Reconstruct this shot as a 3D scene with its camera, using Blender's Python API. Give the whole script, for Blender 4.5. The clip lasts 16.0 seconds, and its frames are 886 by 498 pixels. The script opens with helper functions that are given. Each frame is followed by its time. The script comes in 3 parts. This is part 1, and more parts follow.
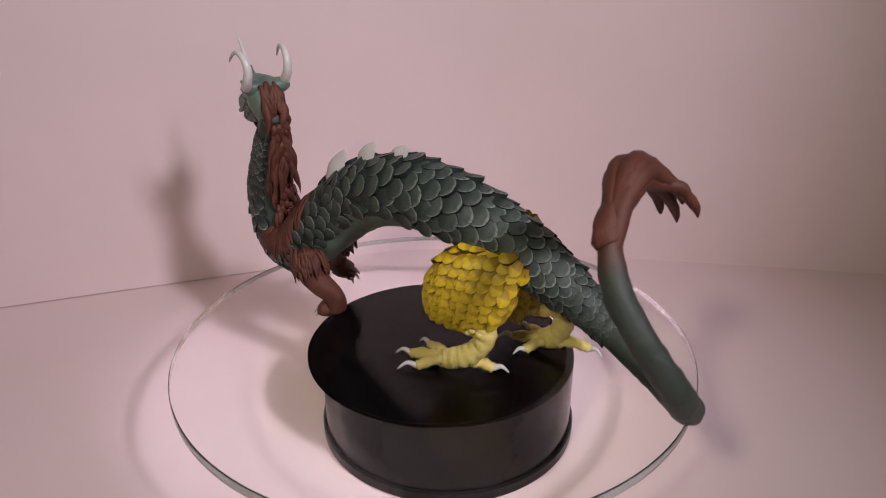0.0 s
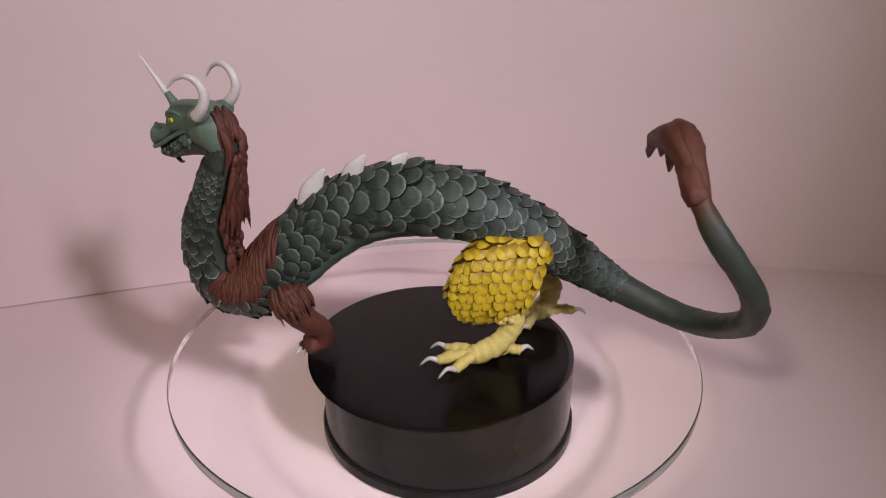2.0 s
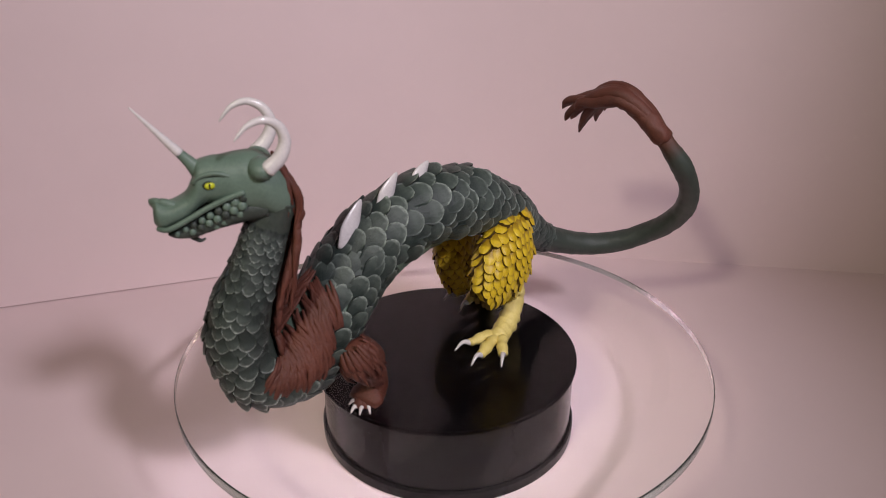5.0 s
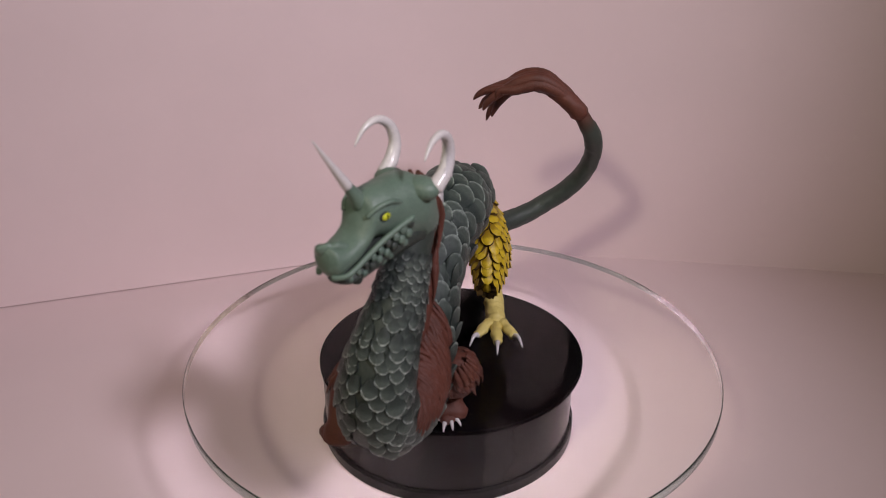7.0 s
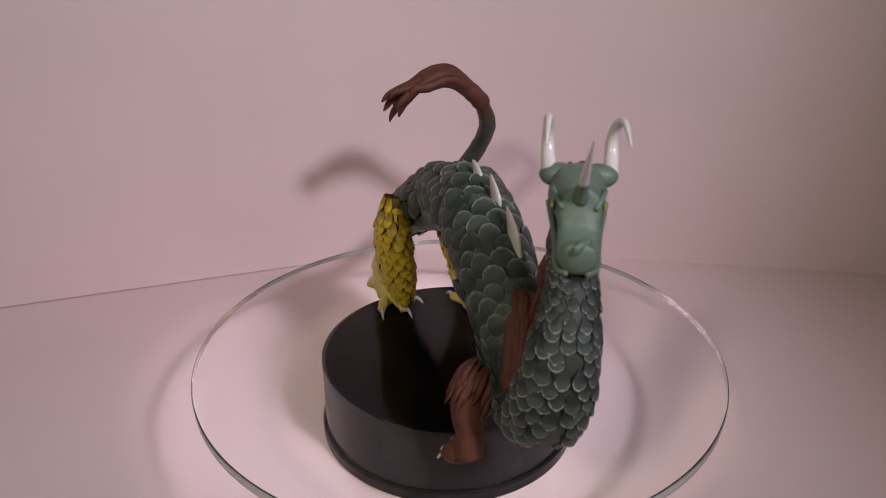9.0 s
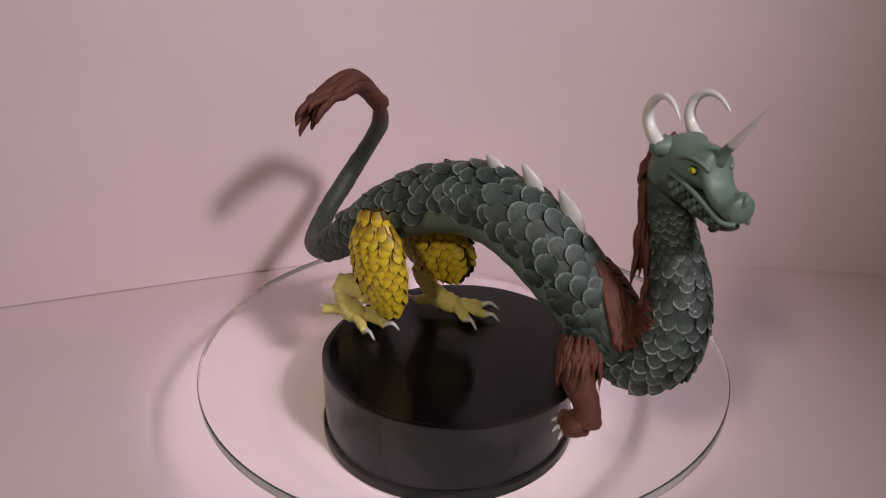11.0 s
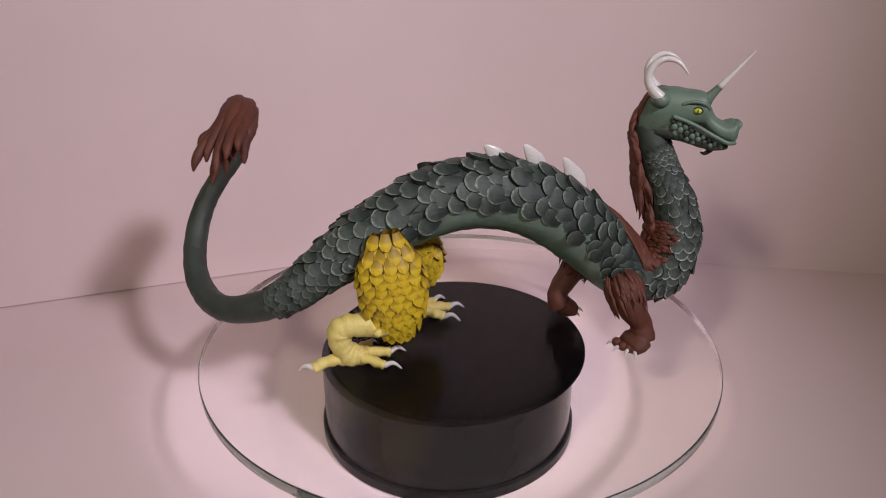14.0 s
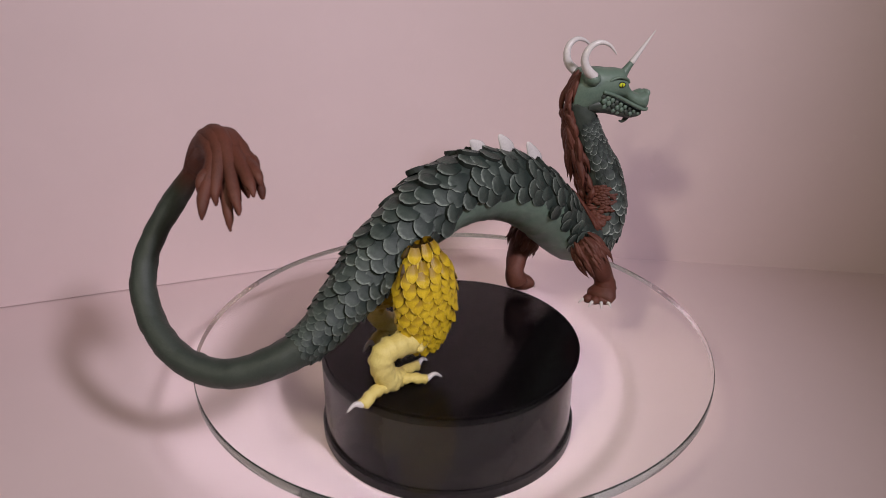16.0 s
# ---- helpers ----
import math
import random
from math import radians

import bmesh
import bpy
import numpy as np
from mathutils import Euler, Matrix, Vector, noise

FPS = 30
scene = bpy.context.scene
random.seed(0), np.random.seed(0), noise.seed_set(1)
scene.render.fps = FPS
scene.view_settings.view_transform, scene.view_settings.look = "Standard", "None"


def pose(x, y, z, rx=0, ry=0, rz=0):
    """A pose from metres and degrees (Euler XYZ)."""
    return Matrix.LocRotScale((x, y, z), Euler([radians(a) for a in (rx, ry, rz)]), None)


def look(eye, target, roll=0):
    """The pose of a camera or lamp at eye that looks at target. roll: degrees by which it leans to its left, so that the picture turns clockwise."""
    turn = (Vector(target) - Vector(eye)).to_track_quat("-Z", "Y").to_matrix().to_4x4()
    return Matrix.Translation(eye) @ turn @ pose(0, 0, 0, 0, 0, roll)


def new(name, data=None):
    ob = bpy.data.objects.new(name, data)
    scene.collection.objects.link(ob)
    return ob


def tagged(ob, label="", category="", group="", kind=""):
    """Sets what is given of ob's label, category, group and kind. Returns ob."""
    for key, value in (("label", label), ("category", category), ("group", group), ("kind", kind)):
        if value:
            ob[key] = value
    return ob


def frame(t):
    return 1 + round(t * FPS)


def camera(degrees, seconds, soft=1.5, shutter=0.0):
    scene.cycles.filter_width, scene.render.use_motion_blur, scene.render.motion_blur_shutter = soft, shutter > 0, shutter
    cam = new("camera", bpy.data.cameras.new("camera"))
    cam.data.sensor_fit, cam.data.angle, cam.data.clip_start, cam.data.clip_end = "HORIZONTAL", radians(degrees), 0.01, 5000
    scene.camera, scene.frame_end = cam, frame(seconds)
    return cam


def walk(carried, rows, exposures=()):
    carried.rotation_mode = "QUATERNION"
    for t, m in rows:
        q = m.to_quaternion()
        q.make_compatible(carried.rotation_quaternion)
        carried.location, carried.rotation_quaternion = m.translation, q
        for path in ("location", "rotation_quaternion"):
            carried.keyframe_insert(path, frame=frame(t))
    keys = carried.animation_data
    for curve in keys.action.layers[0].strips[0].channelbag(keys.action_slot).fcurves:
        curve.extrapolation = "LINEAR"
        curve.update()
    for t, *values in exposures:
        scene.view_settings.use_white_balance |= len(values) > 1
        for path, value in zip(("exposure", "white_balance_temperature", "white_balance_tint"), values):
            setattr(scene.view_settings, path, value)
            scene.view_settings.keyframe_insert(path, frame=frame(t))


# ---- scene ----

# ---- camera: fixed, looking down on the turntable ----
cam = camera(63.4, 16.0, soft=0.9)
EYE = (0.0, -0.386, 0.2964)
# the nearest things fall slightly out of focus
cam.data.dof.use_dof, cam.data.dof.focus_distance, cam.data.dof.aperture_fstop = True, 0.48, 14.0
CAM_POSE = look(EYE, (EYE[0] - 0.00670, EYE[1] + 0.91095, EYE[2] - 0.41246), roll=-0.16)
walk(cam, [(0.0, CAM_POSE), (16.0, CAM_POSE)],
     [(0.0, -0.06), (4.0, -0.02), (6.5, -0.08), (8.0, -0.22), (8.8, -0.27), (10.2, -0.22), (11.5, -0.15), (13.0, -0.10), (16.0, -0.06)])

# ---- world and lamps: a dim room, two small lamps on either side of the camera ----
world = bpy.data.worlds.new("world")
scene.world = world
world.use_nodes = True
world.node_tree.nodes["Background"].inputs[0].default_value = (0.9, 0.8, 0.78, 1)
world.node_tree.nodes["Background"].inputs[1].default_value = 0.03


def lamp(name, eye, target, watts, colour, spread):
    data = bpy.data.lights.new(name, "SPOT")
    data.energy, data.color, data.shadow_soft_size = watts, colour, 0.066
    data.spot_size, data.spot_blend = radians(spread), 1.0
    ob = new(name, data)
    ob.matrix_world = look(eye, target)
    return ob


lamp("lamp_key", (0.60, -0.74, 0.91), (-0.22, 0.24, 0.07), 42.5, (1.0, 0.92, 1.03), 48)
lamp("lamp_side", (-0.47, -0.95, 0.95), (0.40, -0.06, 0.0), 21.5, (1.0, 0.915, 0.71), 92)


# ---- materials ----
def material(name):
    m = bpy.data.materials.new(name)
    m.use_nodes = True
    return m, m.node_tree, m.node_tree.nodes["Principled BSDF"]


def noise_node(nt, scale, detail=4.0, rough=0.6):
    tc = nt.nodes.new("ShaderNodeTexCoord")
    n = nt.nodes.new("ShaderNodeTexNoise")
    n.inputs["Scale"].default_value = scale
    n.inputs["Detail"].default_value = detail
    n.inputs["Roughness"].default_value = rough
    info = nt.nodes.new("ShaderNodeObjectInfo")
    shift = nt.nodes.new("ShaderNodeVectorMath")
    shift.operation = "ADD"
    nt.links.new(tc.outputs["Object"], shift.inputs[0])
    nt.links.new(info.outputs["Random"], shift.inputs[1])
    nt.links.new(shift.outputs[0], n.inputs["Vector"])
    return n


def mix_colour(nt, fac, a, b):
    """Mixes two colours or sockets by a socket."""
    n = nt.nodes.new("ShaderNodeMix")
    n.data_type = "RGBA"
    nt.links.new(fac, n.inputs[0])
    for value, slot in ((a, n.inputs[6]), (b, n.inputs[7])):
        if isinstance(value, tuple):
            slot.default_value = (*value, 1)
        else:
            nt.links.new(value, slot)
    return n.outputs[2]


def ramp(nt, fac, lo, hi):
    n = nt.nodes.new("ShaderNodeMapRange")
    n.inputs["From Min"].default_value, n.inputs["From Max"].default_value = lo, hi
    nt.links.new(fac, n.inputs[0])
    return n.outputs[0]


def bump(nt, bsdf, height, strength, distance):
    n = nt.nodes.new("ShaderNodeBump")
    n.inputs["Strength"].default_value, n.inputs["Distance"].default_value = strength, distance
    nt.links.new(height, n.inputs["Height"])
    nt.links.new(n.outputs[0], bsdf.inputs["Normal"])


def paint(name, dark, light, rough, scale=260.0, relief=0.4, wear=None, wear_gain=0.8, wash_or_shade=None, wash_or_shade_from=-0.12):
    """Brushed acrylic paint: two tones in blotches, fine grain, and a drybrushed tone on raised rims."""
    m, nt, b = material(name)
    big, fine = noise_node(nt, scale * 0.25, 3), noise_node(nt, scale * 3.5, 5, 0.7)
    col = mix_colour(nt, ramp(nt, big.outputs[0], 0.35, 0.65), dark, light)
    tone = mix_colour(nt, ramp(nt, fine.outputs[0], 0.3, 0.75), tuple(0.82 * c for c in dark), tuple(min(1, 1.12 * c) for c in light))
    half = nt.nodes.new("ShaderNodeMix")
    half.data_type = "RGBA"
    half.inputs[0].default_value = 0.45
    nt.links.new(col, half.inputs[6])
    nt.links.new(tone, half.inputs[7])
    col = half.outputs[2]
    if wear or wash_or_shade:
        att = nt.nodes.new("ShaderNodeAttribute")
        att.attribute_name = "wear"
        info = nt.nodes.new("ShaderNodeObjectInfo")
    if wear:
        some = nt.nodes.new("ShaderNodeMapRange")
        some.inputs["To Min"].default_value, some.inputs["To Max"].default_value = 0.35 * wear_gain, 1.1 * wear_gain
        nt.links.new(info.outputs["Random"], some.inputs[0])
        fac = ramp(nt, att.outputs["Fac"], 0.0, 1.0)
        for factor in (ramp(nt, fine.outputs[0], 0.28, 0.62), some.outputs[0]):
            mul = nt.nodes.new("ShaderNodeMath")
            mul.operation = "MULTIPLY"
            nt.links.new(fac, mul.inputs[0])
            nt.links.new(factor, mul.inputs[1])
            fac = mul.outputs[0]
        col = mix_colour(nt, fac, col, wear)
    # negative mask: scale recesses with shade painted in, and the tail's brown blend
    if wash_or_shade:
        col = mix_colour(nt, ramp(nt, att.outputs["Fac"], wash_or_shade_from, wash_or_shade_from - 0.75), col, wash_or_shade)
    nt.links.new(col, b.inputs["Base Color"])
    b.inputs["Roughness"].default_value = rough
    bump(nt, b, fine.outputs[0], relief, 0.0006)
    return m


SCALE_GREEN = paint("scale_green", (0.034, 0.048, 0.041), (0.070, 0.092, 0.078), 0.48, relief=0.7, wear=(0.32, 0.375, 0.33), wear_gain=1.25, wash_or_shade=(0.018, 0.029, 0.025))
SCALE_NECK = paint("scale_neck", (0.036, 0.050, 0.043), (0.072, 0.094, 0.082), 0.48, relief=0.7, wear=(0.42, 0.465, 0.43), wear_gain=1.6, wash_or_shade=(0.014, 0.022, 0.019))
SKIN_GREEN = paint("skin_green", (0.100, 0.152, 0.118), (0.145, 0.208, 0.162), 0.46, relief=0.3)
TAIL_GREEN = paint("tail_green", (0.030, 0.041, 0.034), (0.050, 0.063, 0.051), 0.5, relief=0.5, wash_or_shade=(0.105, 0.032, 0.019), wash_or_shade_from=-0.02)
FUR_BROWN = paint("fur_brown", (0.075, 0.021, 0.012), (0.145, 0.042, 0.025), 0.6, relief=0.6)
YELLOW = paint("yellow", (0.56, 0.37, 0.012), (0.76, 0.55, 0.028), 0.40, wash_or_shade=(0.24, 0.13, 0.006), wash_or_shade_from=-0.3)
YELLOW_PALE = paint("yellow_pale", (0.70, 0.55, 0.14), (0.82, 0.69, 0.25), 0.45, relief=0.6)
WHITE_HORN = paint("white_horn", (0.62, 0.58, 0.58), (0.74, 0.70, 0.69), 0.22, relief=0.1)
EYE_YELLOW = paint("eye_yellow", (0.48, 0.52, 0.02), (0.62, 0.66, 0.04), 0.2, relief=0.05)
BLACK_DOT = paint("black_dot", (0.01, 0.01, 0.01), (0.015, 0.015, 0.012), 0.2, relief=0.05)
# skirt colours: dark wash that also paints in the shade between scales
WASH_SHADE_GREEN = paint("wash_shade_green", (0.008, 0.013, 0.011), (0.014, 0.022, 0.018), 0.7, relief=0.2)
WASH_SHADE_BROWN = paint("wash_shade_brown", (0.055, 0.028, 0.004), (0.09, 0.05, 0.006), 0.6, relief=0.2)
DARK_GAP = paint("dark_gap", (0.012, 0.018, 0.015), (0.02, 0.028, 0.024), 0.7, relief=0.2)


def card(name, colour):
    m, nt, b = material(name)
    big, fine = noise_node(nt, 9.0, 3), noise_node(nt, 900.0, 3)
    col = mix_colour(nt, ramp(nt, big.outputs[0], 0.3, 0.7), tuple(0.965 * c for c in colour), colour)
    nt.links.new(col, b.inputs["Base Color"])
    b.inputs["Roughness"].default_value = 0.75
    bump(nt, b, fine.outputs[0], 0.08, 0.0003)
    return m


CARD_WHITE = card("card_white", (0.76, 0.605, 0.62))
WALL_PLAIN = card("wall_plain", (0.16, 0.13, 0.11))


def gloss(name, colour, rough, dust=0.02):
    m, nt, b = material(name)
    n = noise_node(nt, 60.0, 5)
    nt.links.new(mix_colour(nt, ramp(nt, n.outputs[0], 0.4, 0.8), colour, tuple(c + dust for c in colour)), b.inputs["Base Color"])
    r = nt.nodes.new("ShaderNodeMapRange")
    r.inputs["To Min"].default_value, r.inputs["To Max"].default_value = rough, rough + 0.06
    nt.links.new(n.outputs[0], r.inputs[0])
    nt.links.new(r.outputs[0], b.inputs["Roughness"])
    return m


BLACK_TOP = gloss("black_top", (0.002, 0.0015, 0.0018), 0.5, 0.001)
BLACK_TOP.node_tree.nodes["Principled BSDF"].inputs["Specular IOR Level"].default_value = 0.0
BLACK_BODY = gloss("black_body", (0.010, 0.0082, 0.0088), 0.16, 0.003)
BLACK_BODY.node_tree.nodes["Principled BSDF"].inputs["Specular IOR Level"].default_value = 0.2
GLASS, g_nt, g_b = material("clear_glass")
g_b.inputs["Base Color"].default_value = (0.985, 0.995, 0.99, 1)
g_b.inputs["Transmission Weight"].default_value = 1.0
g_b.inputs["Roughness"].default_value = 0.0
g_b.inputs["IOR"].default_value = 1.165
GLASS_RIM, r_nt, r_b = material("glass_rim")
r_b.inputs["Base Color"].default_value = (0.66, 0.77, 0.73, 1)
r_b.inputs["Transmission Weight"].default_value = 0.96
r_b.inputs["Roughness"].default_value = 0.03
r_b.inputs["IOR"].default_value = 1.5


# ---- mesh helpers ----
def part(name, bm, mat, parent=None, label=""):
    me = bpy.data.meshes.new(name)
    bm.to_mesh(me)
    bm.free()
    me.materials.append(mat)
    ob = new(name, me)
    if parent:
        ob.parent = parent
    return tagged(ob, label)


def smooth(ob):
    ob.data.polygons.foreach_set("use_smooth", [True] * len(ob.data.polygons))
    ob.data.set_sharp_from_angle(angle=radians(32))
    return ob


def lathe(profile, segments=128, offset=(0.0, 0.0)):
    """A closed ring or disc from a profile of (radius, height)."""
    bm = bmesh.new()
    rings = []
    for r, z in profile:
        if r < 1e-6:
            rings.append([bm.verts.new((offset[0], offset[1], z))])
        else:
            rings.append([bm.verts.new((offset[0] + r * math.cos(2 * math.pi * k / segments), offset[1] + r * math.sin(2 * math.pi * k / segments), z)) for k in range(segments)])
    for a, b in zip(rings, rings[1:]):
        for k in range(segments):
            q = (k + 1) % segments
            if len(a) == 1:
                bm.faces.new((a[0], b[q], b[k]))
            elif len(b) == 1:
                bm.faces.new((a[k], a[q], b[0]))
            else:
                bm.faces.new((a[k], a[q], b[q], b[k]))
    bmesh.ops.recalc_face_normals(bm, faces=bm.faces)
    return bm


def slab(x0, y0, z0, x1, y1, z1):
    bm = bmesh.new()
    bmesh.ops.create_cube(bm, size=1.0, matrix=Matrix.Translation(((x0 + x1) / 2, (y0 + y1) / 2, (z0 + z1) / 2)) @ Matrix.Diagonal((x1 - x0, y1 - y0, z1 - z0, 1)))
    return bm


# ---- the setting: white card floor and bent card backdrop in a plain room ----
floor = tagged(part("floor", slab(-1.5, -1.5, -0.03, 1.5, 1.5, 0.0), CARD_WHITE), "white matte card surface under the turntable", "floor", kind="structure")


def backdrop(height=0.42, thick=0.003):
    """Two upright panels that meet in a soft bend behind the turntable."""
    plan = [(-0.95, -0.052), (-0.50, 0.104), (-0.30, 0.1738), (-0.15, 0.2258)]
    corner, a, b = Vector((-0.012, 0.2737)), Vector((-0.105, 0.2414)), Vector((0.085, 0.2594))
    for k in range(13):
        u = k / 12
        q = a * (1 - u) ** 2 + corner * 2 * u * (1 - u) + b * u * u
        plan.append((q.x, q.y))
    plan += [(0.174, 0.2462), (0.30, 0.2276), (0.45, 0.2054), (0.95, 0.131)]
    bm = bmesh.new()
    # the left panel hangs a hair above the floor card

    def foot(x):
        return 0.0009 * min(1.0, max(0.0, (-0.06 - x) / 0.1))

    front = [[bm.verts.new((x, y, z or foot(x))) for x, y in plan] for z in (0.0, height)]
    back = [[bm.verts.new((x, y + thick, z or foot(x))) for x, y in plan] for z in (0.0, height)]
    n = len(plan)
    for k in range(n - 1):
        bm.faces.new((front[0][k], front[0][k + 1], front[1][k + 1], front[1][k]))
        bm.faces.new((back[0][k + 1], back[0][k], back[1][k], back[1][k + 1]))
        bm.faces.new((front[1][k], front[1][k + 1], back[1][k + 1], back[1][k]))
        bm.faces.new((front[0][k + 1], front[0][k], back[0][k], back[0][k + 1]))
    for k in (0, n - 1):
        bm.faces.new((front[0][k], front[1][k], back[1][k], back[0][k]))
    bmesh.ops.recalc_face_normals(bm, faces=bm.faces)
    return bm


tagged(smooth(part("backdrop", backdrop(), CARD_WHITE)), "white card backdrop bent behind the turntable", "backdrop", kind="structure")
for wall_name, box in (("wall_north", (-1.5, 1.4, 0, 1.5, 1.5, 1.7)), ("wall_south", (-1.5, -1.5, 0, 1.5, -1.4, 1.7)),
                       ("wall_east", (1.4, -1.4, 0, 1.5, 1.4, 1.7)), ("wall_west", (-1.5, -1.4, 0, -1.4, 1.4, 1.7))):
    tagged(part(wall_name, slab(*box), WALL_PLAIN), "plain beige room wall", "wall", kind="structure")
tagged(part("ceiling", slab(-1.5, -1.5, 1.7, 1.5, 1.5, 1.8), WALL_PLAIN), "plain beige room ceiling", "ceiling", kind="structure")

# ---- the turntable ----
GLASS_TOP, GLASS_LOW = 0.0618, 0.0552
turntable = tagged(new("turntable"), "round glossy black motorised display turntable", "turntable")
smooth(part("body", lathe([(0, 0.0085), (0.0785, 0.0085), (0.0785, 0.0516), (0, 0.0516)]), BLACK_BODY, turntable, "glossy black plastic drum"))
smooth(part("base_flange", lathe([(0, 0.0), (0.0797, 0.0), (0.0806, 0.0010), (0.0806, 0.0070), (0.0797, 0.0084), (0, 0.0084)]), BLACK_BODY, turntable, "black rounded foot ring"))
platter = smooth(part("platter", lathe([(0, 0.0520), (0.0798, 0.0520), (0.0804, 0.0526), (0.0804, 0.0543), (0.0799, 0.0549), (0, 0.0549)], 160, (-0.0066, 0.0003)), BLACK_TOP, turntable, "glossy black turning disc"))

# ---- the glass plate ----
GC = (-0.0086, 0.0005)
plate = tagged(new("glass_plate"), "clear round glass plate lying on the turntable", "glass plate")
disc = part("disc", lathe([(0, GLASS_LOW), (0.1568, GLASS_LOW), (0.1568, GLASS_TOP), (0, GLASS_TOP)], 192, GC), GLASS, plate)
disc.visible_shadow = False
rim = smooth(part("rim", lathe([(0.1569, GLASS_LOW), (0.1574, GLASS_LOW + 0.0006), (0.1576, (GLASS_LOW + GLASS_TOP) / 2), (0.1574, GLASS_TOP - 0.0006), (0.1569, GLASS_TOP), (0.1569, GLASS_LOW)], 192, GC), GLASS_RIM, plate, "greenish polished glass edge"))


# ---- the dragon figurine ----
def spline(points, per=8):
    """A smooth curve through rows of numbers."""
    c = np.array(points, float)
    k, out = len(c), []
    for i in range(k - 1):
        a, b, d, e = c[max(i - 1, 0)], c[i], c[i + 1], c[min(i + 2, k - 1)]
        for u in np.arange(per) / per:
            out.append(0.5 * (2 * b + (d - a) * u + (2 * a - 5 * b + 4 * d - e) * u * u + (3 * b - a - 3 * d + e) * u ** 3))
    out.append(c[-1])
    return np.array(out)


def unit(v):
    return v / (np.linalg.norm(v, axis=-1, keepdims=True) + 1e-12)


def frames(path, up):
    """Tangents, ups and sides carried along a path."""
    t = unit(np.gradient(path, axis=0))
    ups, u = [], np.array(up, float)
    for d in t:
        u = u - d * (u @ d)
        u = u / np.linalg.norm(u)
        ups.append(u)
    ups = np.array(ups)
    return t, ups, np.cross(ups, t)


class Piece:
    """A growing mesh in millimetres of the figurine's own space."""

    def __init__(self, name):
        self.name, self.v, self.f, self.m, self.w, self.mats = name, [], [], [], [], []
        self.count, self.plates, self.subs = 0, [], []

    def slot(self, mat):
        if mat not in self.mats:
            self.mats.append(mat)
        return self.mats.index(mat)

    def add(self, verts, faces, mat, wear=None):
        verts = np.asarray(verts, float)
        k = self.slot(mat)
        self.v.append(verts)
        self.f += [tuple(i + self.count for i in f) for f in faces]
        self.m += [k] * len(faces)
        self.w.append(np.zeros(len(verts)) if wear is None else np.asarray(wear, float))
        self.count += len(verts)

    def tube(self, path, ra, rb, up, mat, seg=16, power=2.0, wobble=0.0, wear=None):
        """A closed tube with oval sections: ra along the side, rb along up."""
        path = np.asarray(path, float)
        n = len(path)
        ra, rb = np.broadcast_to(ra, n), np.broadcast_to(rb, n)
        t, u, s = frames(path, up)
        ang = np.arange(seg) * 2 * np.pi / seg
        c, d = np.cos(ang), np.sin(ang)
        c, d = np.sign(c) * abs(c) ** (2 / power), np.sign(d) * abs(d) ** (2 / power)
        v = path[:, None] + u[:, None] * (rb[:, None] * c)[..., None] + s[:, None] * (ra[:, None] * d)[..., None]
        v = v.reshape(-1, 3)
        if wobble:
            v = v + np.array([noise.noise_vector(Vector(q) * 0.22) for q in v]) * wobble
        f = [(i * seg + k, i * seg + (k + 1) % seg, (i + 1) * seg + (k + 1) % seg, (i + 1) * seg + k) for i in range(n - 1) for k in range(seg)]
        a = n * seg
        v = np.vstack([v, path[0] - t[0] * min(ra[0], rb[0]) * 0.5, path[-1] + t[-1] * min(ra[-1], rb[-1]) * 0.5])
        f += [(a, (k + 1) % seg, k) for k in range(seg)]
        f += [(a + 1, (n - 1) * seg + k, (n - 1) * seg + (k + 1) % seg) for k in range(seg)]
        self.add(v, f, mat, None if wear is None else np.append(np.repeat(wear, seg), (wear[0], wear[-1])))

    def scale(self, at, along, out, length, width, mats, lift):
        """A scale to be set on this piece: its own object later."""
        along = unit(along + rng.normal(0, 0.07, 3))
        side = unit(np.cross(out, along))
        out = np.cross(along, side)
        m = np.eye(4)
        m[:3, 0], m[:3, 1], m[:3, 2] = along * length * rng.uniform(0.93, 1.07), side * width * rng.uniform(0.93, 1.08), out * length * lift
        m[:3, 3] = at
        self.plates.append((width, m, mats))

    def build(self, parent=None, label=""):
        me = bpy.data.meshes.new(self.name)
        me.from_pydata((np.vstack(self.v) / 1000).tolist(), [], self.f)
        for m in self.mats:
            me.materials.append(m)
        me.polygons.foreach_set("material_index", self.m)
        me.polygons.foreach_set("use_smooth", [True] * len(self.f))
        att = me.attributes.new("wear", "FLOAT", "POINT")
        att.data.foreach_set("value", np.concatenate(self.w))
        me.update()
        ob = new(self.name, me)
        ob.parent = parent
        self.plates.sort(key=lambda q: -q[0])
        for w, m, mats in self.plates[:300]:
            one = new("scale", scale_mesh(mats))
            one.parent = ob
            q = m.copy()
            q[:3, :3] /= 10
            q[:3, 3] /= 1000
            one.matrix_basis = Matrix(q.tolist())
        if self.plates[300:]:
            rest = Piece("fine_scale_skin")
            for w, m, mats in self.plates[300:]:
                v = SCALE_V @ m[:3, :3].T + m[:3, 3]
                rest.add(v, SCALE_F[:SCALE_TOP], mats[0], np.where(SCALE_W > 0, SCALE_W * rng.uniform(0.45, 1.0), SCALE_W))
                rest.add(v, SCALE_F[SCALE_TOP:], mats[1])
            tagged(rest.build(ob, "tiny dark green scales"), kind="stuff")
        for sub, words in self.subs:
            sub.build(ob, words)
        return tagged(ob, label)


